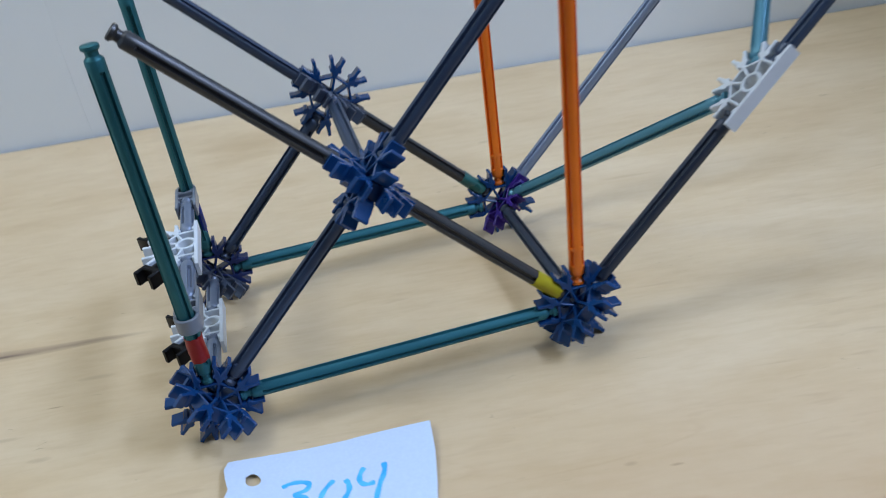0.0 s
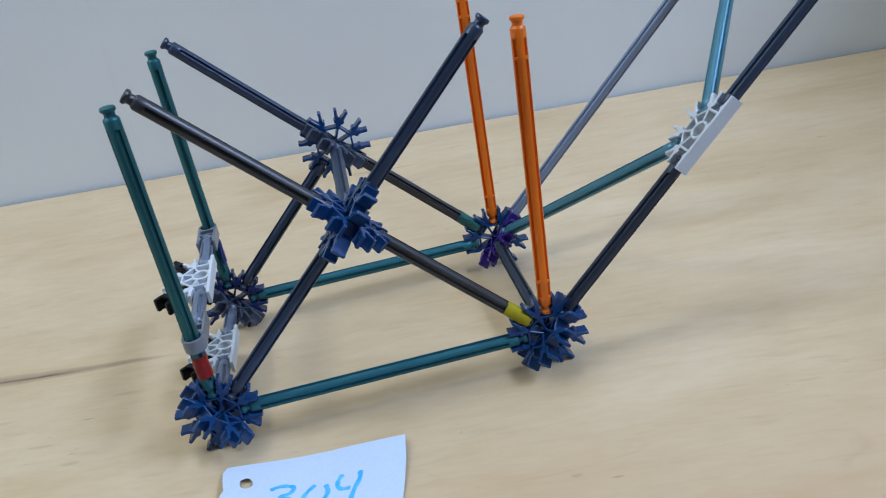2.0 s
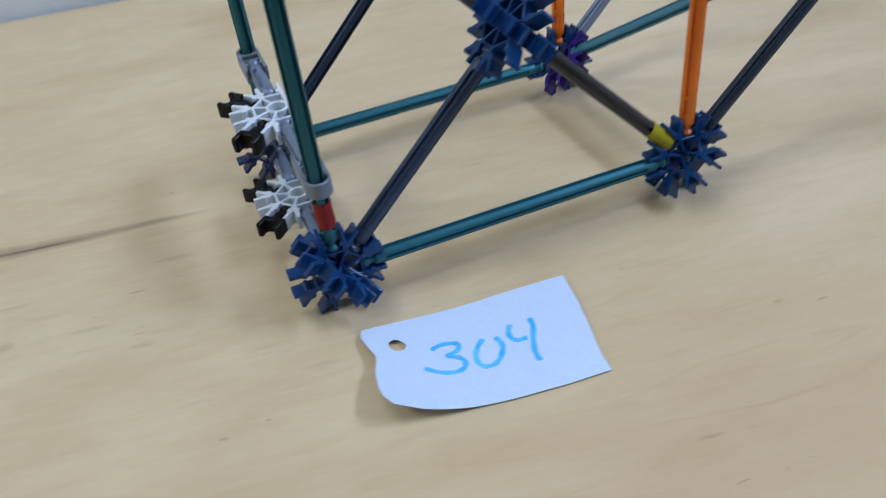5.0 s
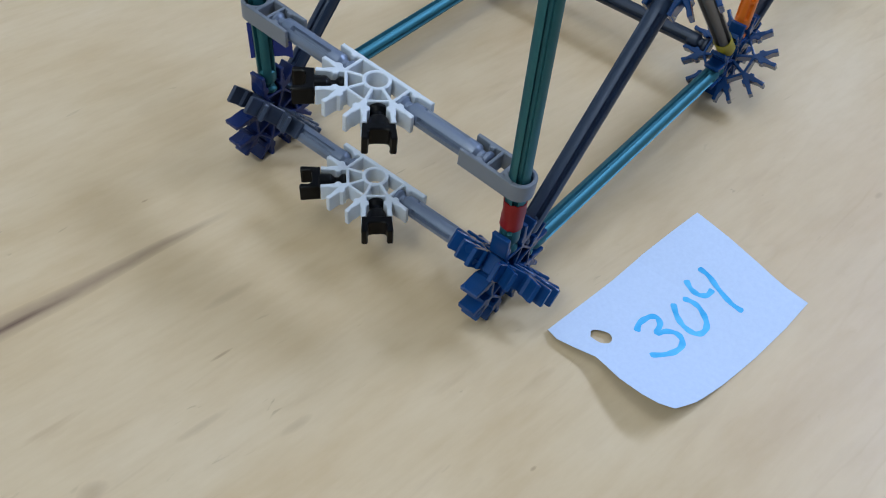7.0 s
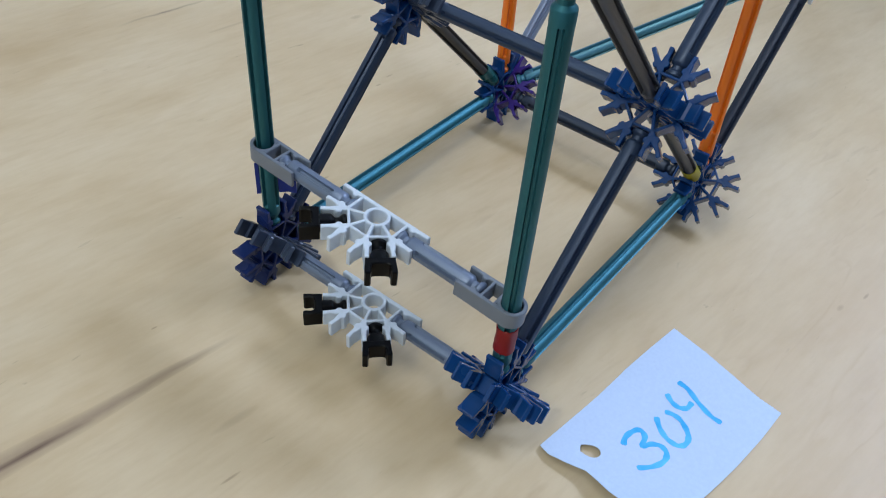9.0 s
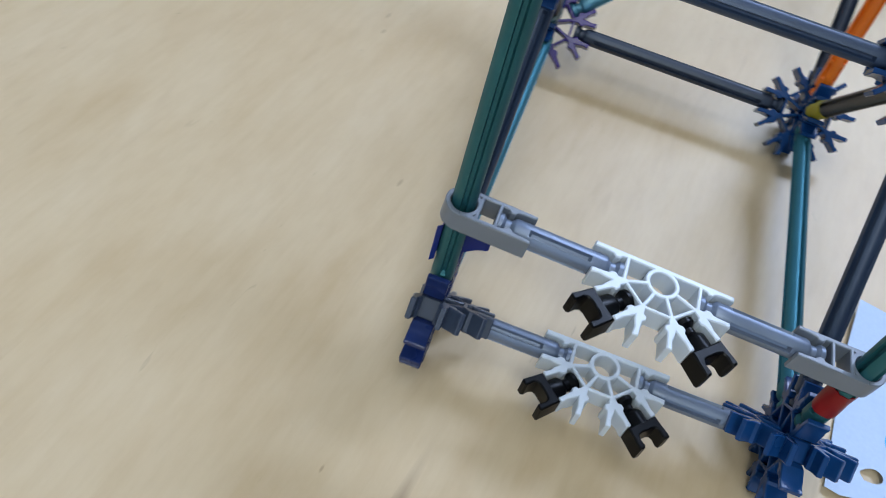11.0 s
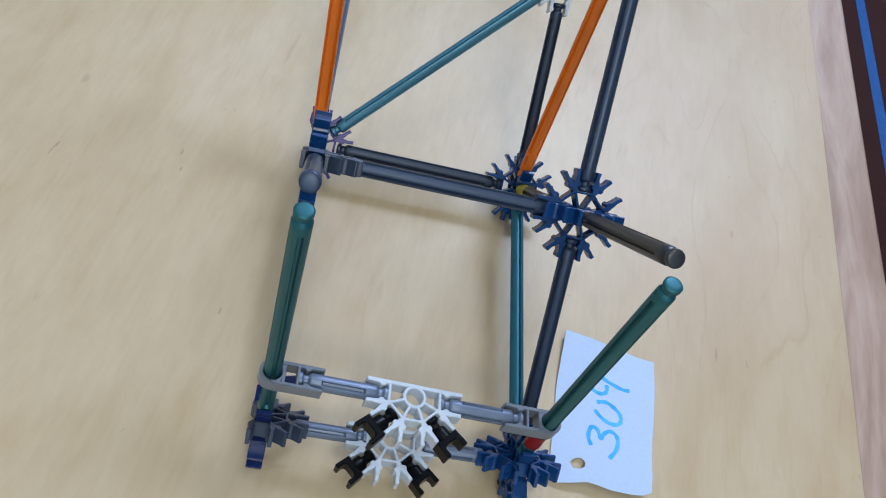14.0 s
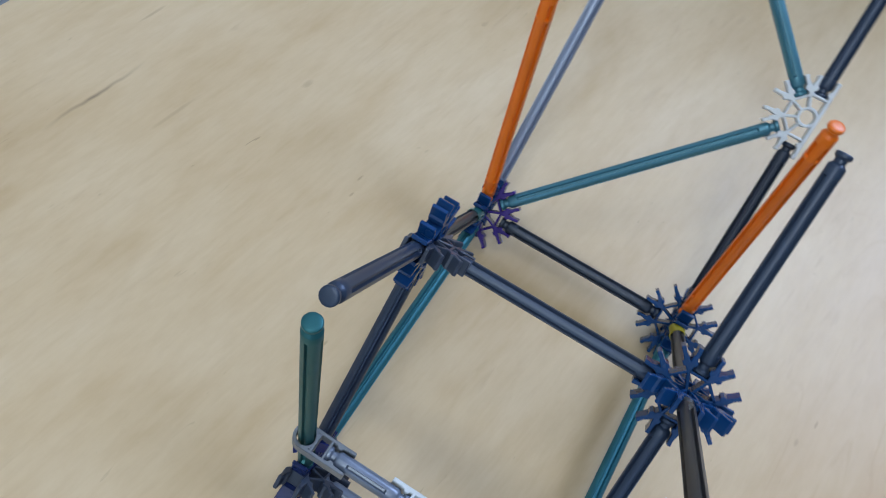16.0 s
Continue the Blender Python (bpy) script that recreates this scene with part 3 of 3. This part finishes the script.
def put(name, me, m, label, parent=None):
    ob = part(name, me, None, parent or toy, label)
    ob.matrix_local = m
    return ob


def rod(a, way, mm, mat, label, roll=0.0, start=R_END, bridge=False):
    way = Vector(way).normalized()
    side = way.orthogonal() if abs(way.y) > 0.9 else way.cross(Y).normalized()
    m = axes(Vector(a) + way * start, way, side) @ pose(0, 0, 0, roll, 0, 0)
    return put("rod", rod_of(mm, mat, bridge), m, label)


def hub(at, gap, other, me, label):
    return put("connector", me, axes(at, gap, other), label)


hub(A, -D2, D1, BLUE_HUB, "blue snap connector")
hub(A, D2, Y, BLUE_HUB, "blue snap connector")
hub(D, -D2, D1, NAVY_HUB, "dark navy blue snap connector")
hub(D, D2, -Y, SLATE_HUB, "slate grey half connector")
hub(B, -D1, D2, BLUE_HUB, "blue snap connector")
hub(B, D1, Y, BLUE_HUB, "blue snap connector")
hub(C, -D1, D2, BLUE_HUB, "blue snap connector")
hub(C, D1, -Y, PURPLE_HUB, "purple half connector")
hub(E, -Y, D1, BLUE_HUB, "blue snap connector")
hub(E, Y, D2, BLUE_HUB, "blue snap connector")
hub(F, D2, D1, BLUE_HUB, "blue snap connector")
hub(F, -D2, -Y, SLATE_HUB, "slate grey half connector")

rod(A, X, 130.6, TEAL, "metallic teal rod", 2)
rod(D, X, 130.6, TEAL, "metallic teal rod", -4)
post_a = rod(A, Z, 130.6, SHADED_TEAL, "metallic teal upright rod, shade painted into its colour", 30)
post_d = rod(D, Z, 130.6, SHADED_TEAL, "metallic teal upright rod, shade painted into its colour", 10)
rod(B, (0.0066, 0.0047, 0.1395), 130.6, ORANGE, "orange upright rod", 40, bridge=True)
rod(C, (0.0040, 0.0045, 0.1395), 130.6, ORANGE, "orange upright rod", 40, bridge=True)
rod(B, Y, 86.6, INK_GREY, "dark ink-grey rod", 58)
rod(E, Y, 86.6, DARK, "slate grey rod", 58)
rod(A, D1, 86.6, DARK, "slate grey slanting rod", 40)
rod(E, D1, 86.6, DARK, "slate grey slanting rod with a free end", 40)
brace_b = rod(B, -D2, 86.6, GUN, "gunmetal grey slanting rod", 0)
rod(E, -D2, 86.6, GUN, "gunmetal grey slanting rod with a free end", 5)
rod(D, D1, 86.6, DARK, "slate grey slanting rod", 20)
brace_c = rod(C, F - C, 86.6, GUN, "gunmetal grey slanting rod", 30)
rod(F, -D2, 86.6, DARK, "slate grey slanting rod with a free end", 30)
rod(B, RISE, 86.6, INK_GREY, "dark ink-grey rising rod", 35)
# lighter slate than the rod below it, standing in for a reflection
rod(W, RISE, 86.6, DARK, "rising rod in slate lightened for its reflection", 35)
rise_c = rod(C, RISE, 192.7, STEEL, "light steel-blue rising rod", 35)
rod(C, W - C, 130.6, REFLECTING_TEAL, "metallic teal rod, reflection painted into its colour", 75)
rod(W, RISE + Y, 130.6, REFLECTING_TEAL, "metallic teal rod, reflection painted into its colour", 70)
put("connector", WHITE_HALF, axes(W, RISE, Y), "white half connector with a straight side")

# lower and upper cross members between the posts
MID = Vector((-0.0006, SHORT / 2 + 0.0012, H))
CLAMP_A, CLAMP_D = Vector((0.0003, 0, 0.0534)), Vector((-0.0008, SHORT, 0.0598))   # the upper bar has slid up a little at one end
MID_TOP = (CLAMP_A + CLAMP_D) / 2 + Vector((0, 0.0008, 0))
BAR = (CLAMP_D - CLAMP_A).normalized()
for mid, along in ((MID, Y), (MID_TOP, BAR)):
    up = X.cross(along)
    put("connector", WHITE_HALF, axes(mid, along, -X), "white half connector with a straight side")
    for way in (along, -along):
        rod(mid, way, 33.6, SILVER, "short silver-grey rod", 20)
    for way in (along - X, -along - X):
        way = way.normalized()
        put("fork_clip", FORK, axes(mid, way, up.cross(way)), "black snap-in fork clip")
put("end_clamp", CLAMP, axes(CLAMP_A, BAR, -X), "grey one-way end clamp round the post")
put("end_clamp", CLAMP, axes(CLAMP_D, -BAR, X), "grey one-way end clamp round the post")

# turns of coloured tape
put("tape_band", tape_mesh("tape_band", 10.5, RED, 1), pose(0.0105, 0, 0), "red tape band", post_a)
put("tape_band", tape_mesh("tape_band", 13.5, YELLOW, 2), pose(0.0020, 0, 0), "yellow-green tape band", brace_b)
put("tape_band", tape_mesh("tape_band", 14.0, GREEN, 3), pose(0.0030, 0, 0), "dark green tape band", brace_c)
put("tape_band", tape_mesh("tape_band", 14.0, GREEN, 4), pose(0.1700, 0, 0), "dark green tape band", rise_c)


def flag_mesh():
    """A strip of tape laid round the back of a post (along x); its two ends stand out as a flag."""
    bm = bmesh.new()
    t = 0.12 * MM
    front, back = [], []
    cols = 22
    for k in range(cols + 1):
        y = -5.0 + 15.5 * k / cols
        bulge = math.sqrt(max(0.0, 3.4 ** 2 - y * y)) if abs(y) < 3.4 else 0.12 * (abs(y) - 3.4) * (1 if y > 0 else -1) * math.sin(abs(y) * 0.5)
        lo, hi = -0.8 + 0.22 * max(0.0, y) - 0.45 * max(0.0, -y) + 0.25 * math.sin(y), 12.3 - 0.10 * max(0.0, y) - 0.2 * max(0.0, -y)
        front.append([bm.verts.new((x * MM, y * MM, bulge * MM + t)) for x in (lo, (lo + hi) / 2, hi)])
        back.append([bm.verts.new((x * MM, y * MM, bulge * MM - t)) for x in (lo, (lo + hi) / 2, hi)])
    for g in (front, back):
        for p, q in zip(g, g[1:]):
            for e in (0, 1):
                bm.faces.new((p[e], p[e + 1], q[e + 1], q[e]))
    for e in (0, 2):
        for k in range(cols):
            bm.faces.new((front[k][e], front[k + 1][e], back[k + 1][e], back[k][e]))
    for k in (0, cols):
        for e in (0, 1):
            bm.faces.new((front[k][e], front[k][e + 1], back[k][e + 1], back[k][e]))
    return mesh_of("tape_flag", bm, NAVY, 40)


put("tape_flag", flag_mesh(), pose(0.0150, 0, 0, 108, 0, 0), "dark blue tape flag", post_d)


# ---- paper tag ----
def paper_height(x, y):
    """The tag lies nearly flat; its torn edge and one corner curl up a little."""
    edge = max(0.0, 0.030 - x) / 0.035
    low = max(0.0, min(1.0, (-y - 0.018) / 0.047))
    return 0.0006 + 0.0095 * edge ** 2 * low + 0.0006 * edge + 0.0030 * max(0.0, (x - 0.045) / 0.033) * max(0.0, (y + 0.065) / 0.036)


tag = empty("paper_tag", "torn pale blue paper tag with hole and marker number on table", "paper tag")
OUTLINE = [(77.0, -30.2), (75.4, -44.2), (72.9, -57.0), (70.0, -69.3), (69.0, -77.5), (54.1, -76.4), (37.0, -74.2), (20.3, -71.2), (7.0, -68.4), (-2.2, -65.0), (-4.0, -60.6),
           (-4.0, -55.2), (-2.6, -46.9), (-0.6, -41.3), (0.6, -37.0), (0.0, -34.1), (-0.6, -29.9), (-1.1, -23.9), (0.4, -19.7), (17.0, -21.9), (31.9, -23.8), (48.4, -25.3), (63.1, -27.7)]
HOLE = [(6.8, -31.4), (9.3, -30.3), (11.3, -32.4), (12.1, -35.2), (10.6, -37.1), (8.3, -37.0), (6.7, -34.8)]


def smooth_line(points, steps=6):
    """Catmull-Rom through points."""
    p = [points[0]] + list(points) + [points[-1]]
    out = []
    for i in range(1, len(p) - 2):
        for s in range(steps):
            t = s / steps
            out.append(tuple(0.5 * ((2 * b) + (c - a) * t + (2 * a - 5 * b + 4 * c - d) * t * t + (3 * b - a - 3 * c + d) * t ** 3)
                             for a, b, c, d in zip(p[i - 1], p[i], p[i + 1], p[i + 2])))
    return out + [tuple(points[-1])]


def sheet(outline, hole, step):
    """A thin sheet filled with a fine net so that it can curl."""
    bm = bmesh.new()

    def ring(poly):
        vs = []
        for i, p in enumerate(poly):
            q = poly[(i + 1) % len(poly)]
            n = max(1, int(math.dist(p, q) / step))
            for k in range(n):
                vs.append(bm.verts.new((p[0] + (q[0] - p[0]) * k / n, p[1] + (q[1] - p[1]) * k / n, 0)))
        return [bm.edges.new((vs[i], vs[(i + 1) % len(vs)])) for i in range(len(vs))]

    edges = ring(outline) + ring(hole)
    bmesh.ops.triangle_fill(bm, use_beauty=True, use_dissolve=False, edges=edges)
    for _ in range(3):
        long = [e for e in bm.edges if e.calc_length() > step * 1.6]
        if long:
            bmesh.ops.subdivide_edges(bm, edges=long, cuts=1, use_grid_fill=False)
            bmesh.ops.triangulate(bm, faces=bm.faces[:])
    return bm


bm = sheet(OUTLINE, smooth_line(HOLE + HOLE[:1], 4)[:-1], 3.0)
for v in bm.verts:
    x, y = v.co.x * MM, v.co.y * MM
    v.co = (x, y, paper_height(x, y))
top = bm.faces[:]
lower = bmesh.ops.solidify(bm, geom=top, thickness=0.00015)
part("sheet", bm, PAPER, tag)


def stroke(bm, points, width):
    line = smooth_line(points)
    n = len(line)
    left, right = [], []
    for i, (x, y) in enumerate(line):
        ax, ay = line[max(0, i - 1)]
        bx, by = line[min(n - 1, i + 1)]
        d = math.hypot(bx - ax, by - ay) or 1
        w = width * (0.5 + 0.06 * math.sin(i * 0.9)) * (0.65 if i in (0, n - 1) else 1)
        nx, ny = -(by - ay) / d * w, (bx - ax) / d * w
        for side, s in ((left, 1), (right, -1)):
            px, py = (x + s * nx) * MM, (y + s * ny) * MM
            side.append(bm.verts.new((px, py, paper_height(px, py) + 0.00022)))
    for i in range(n - 1):
        bm.faces.new((left[i], right[i], right[i + 1], left[i + 1]))


DIGITS = [[[(19.2, -41.1), (22.6, -40.0), (26.6, -40.7), (28.8, -42.5), (27.4, -45.0), (23.4, -46.2), (26.2, -48.1), (27.7, -51.0), (26.4, -53.8), (22.9, -54.6), (18.2, -52.9), (13.6, -49.1)]],
          [[(37.6, -44.0), (34.1, -47.2), (31.9, -51.0), (31.7, -54.9), (33.5, -56.9), (36.9, -56.8), (40.0, -54.3), (42.2, -50.6), (42.3, -47.5), (41.5, -45.3)]],
          [[(49.0, -42.2), (46.9, -45.4), (46.6, -48.6), (48.3, -50.7), (51.6, -50.9)], [(56.3, -42.9), (55.7, -47.2), (53.0, -52.6), (50.8, -58.4), (50.5, -62.8)]]]
for lines in DIGITS:
    bm = bmesh.new()
    for points in lines:
        stroke(bm, points, 2.0)
    part("written_digit", bm, INK, tag, "cyan marker digit")

# ---- floor beyond the table ----
for lo, hi, label in (((0.560, -0.946), (4.9, -0.919), "long strip of blue tape stuck along the dark carpet"),
                      ((0.560, -0.919), (0.603, -0.45), "strip of blue tape running under the table")):
    bm = bmesh.new()
    add_box(bm, (*lo, FLOOR_Z), (*hi, FLOOR_Z + 0.0008))
    strip = thing("floor_tape", bm, TAPE, label, "tape", "tape on the floor")
    strip.matrix_world = TABLE

rng = random.Random(11)
LOOSE = [(0.532, -0.953, 0.0, -57, LOOSE_RED, 130.6, "red"), (0.511, -0.949, 0.0, -53, ORANGE, 130.6, "orange"), (0.488, -0.984, 0.0063, -36, LOOSE_RED, 130.6, "red"),
         (0.492, -0.951, 0.0, -136, SILVER, 86.6, "silver-grey"), (0.447, -0.965, 0.0, 168, ORANGE, 86.6, "orange"), (0.446, -0.937, 0.0, -66, LOOSE_RED, 33.6, "short red"),
         (0.373, -0.921, 0.0, -86, LOOSE_RED, 130.6, "red"), (0.402, -0.962, 0.0063, -80, TEAL, 86.6, "teal")]
for x, y, up, a, mat, mm, word in LOOSE:
    ob = thing("loose_rod", rod_of(mm, mat), None, word + " loose plastic rod lying on the carpet", "toy rod", "loose rods on the floor")
    ob.matrix_world = pose(x, y, FLOOR_Z + 0.0038 + up, rng.uniform(0, 90), 0, a)
for x, y, a in ((0.474, -0.961, 20), (0.452, -1.000, 75)):
    ob = thing("loose_connector", NAVY_HUB, None, "navy blue loose snap connector lying on the carpet", "toy connector", "loose connectors on the floor")
    ob.matrix_world = pose(x, y, FLOOR_Z + 0.0038, 0, 0, a)
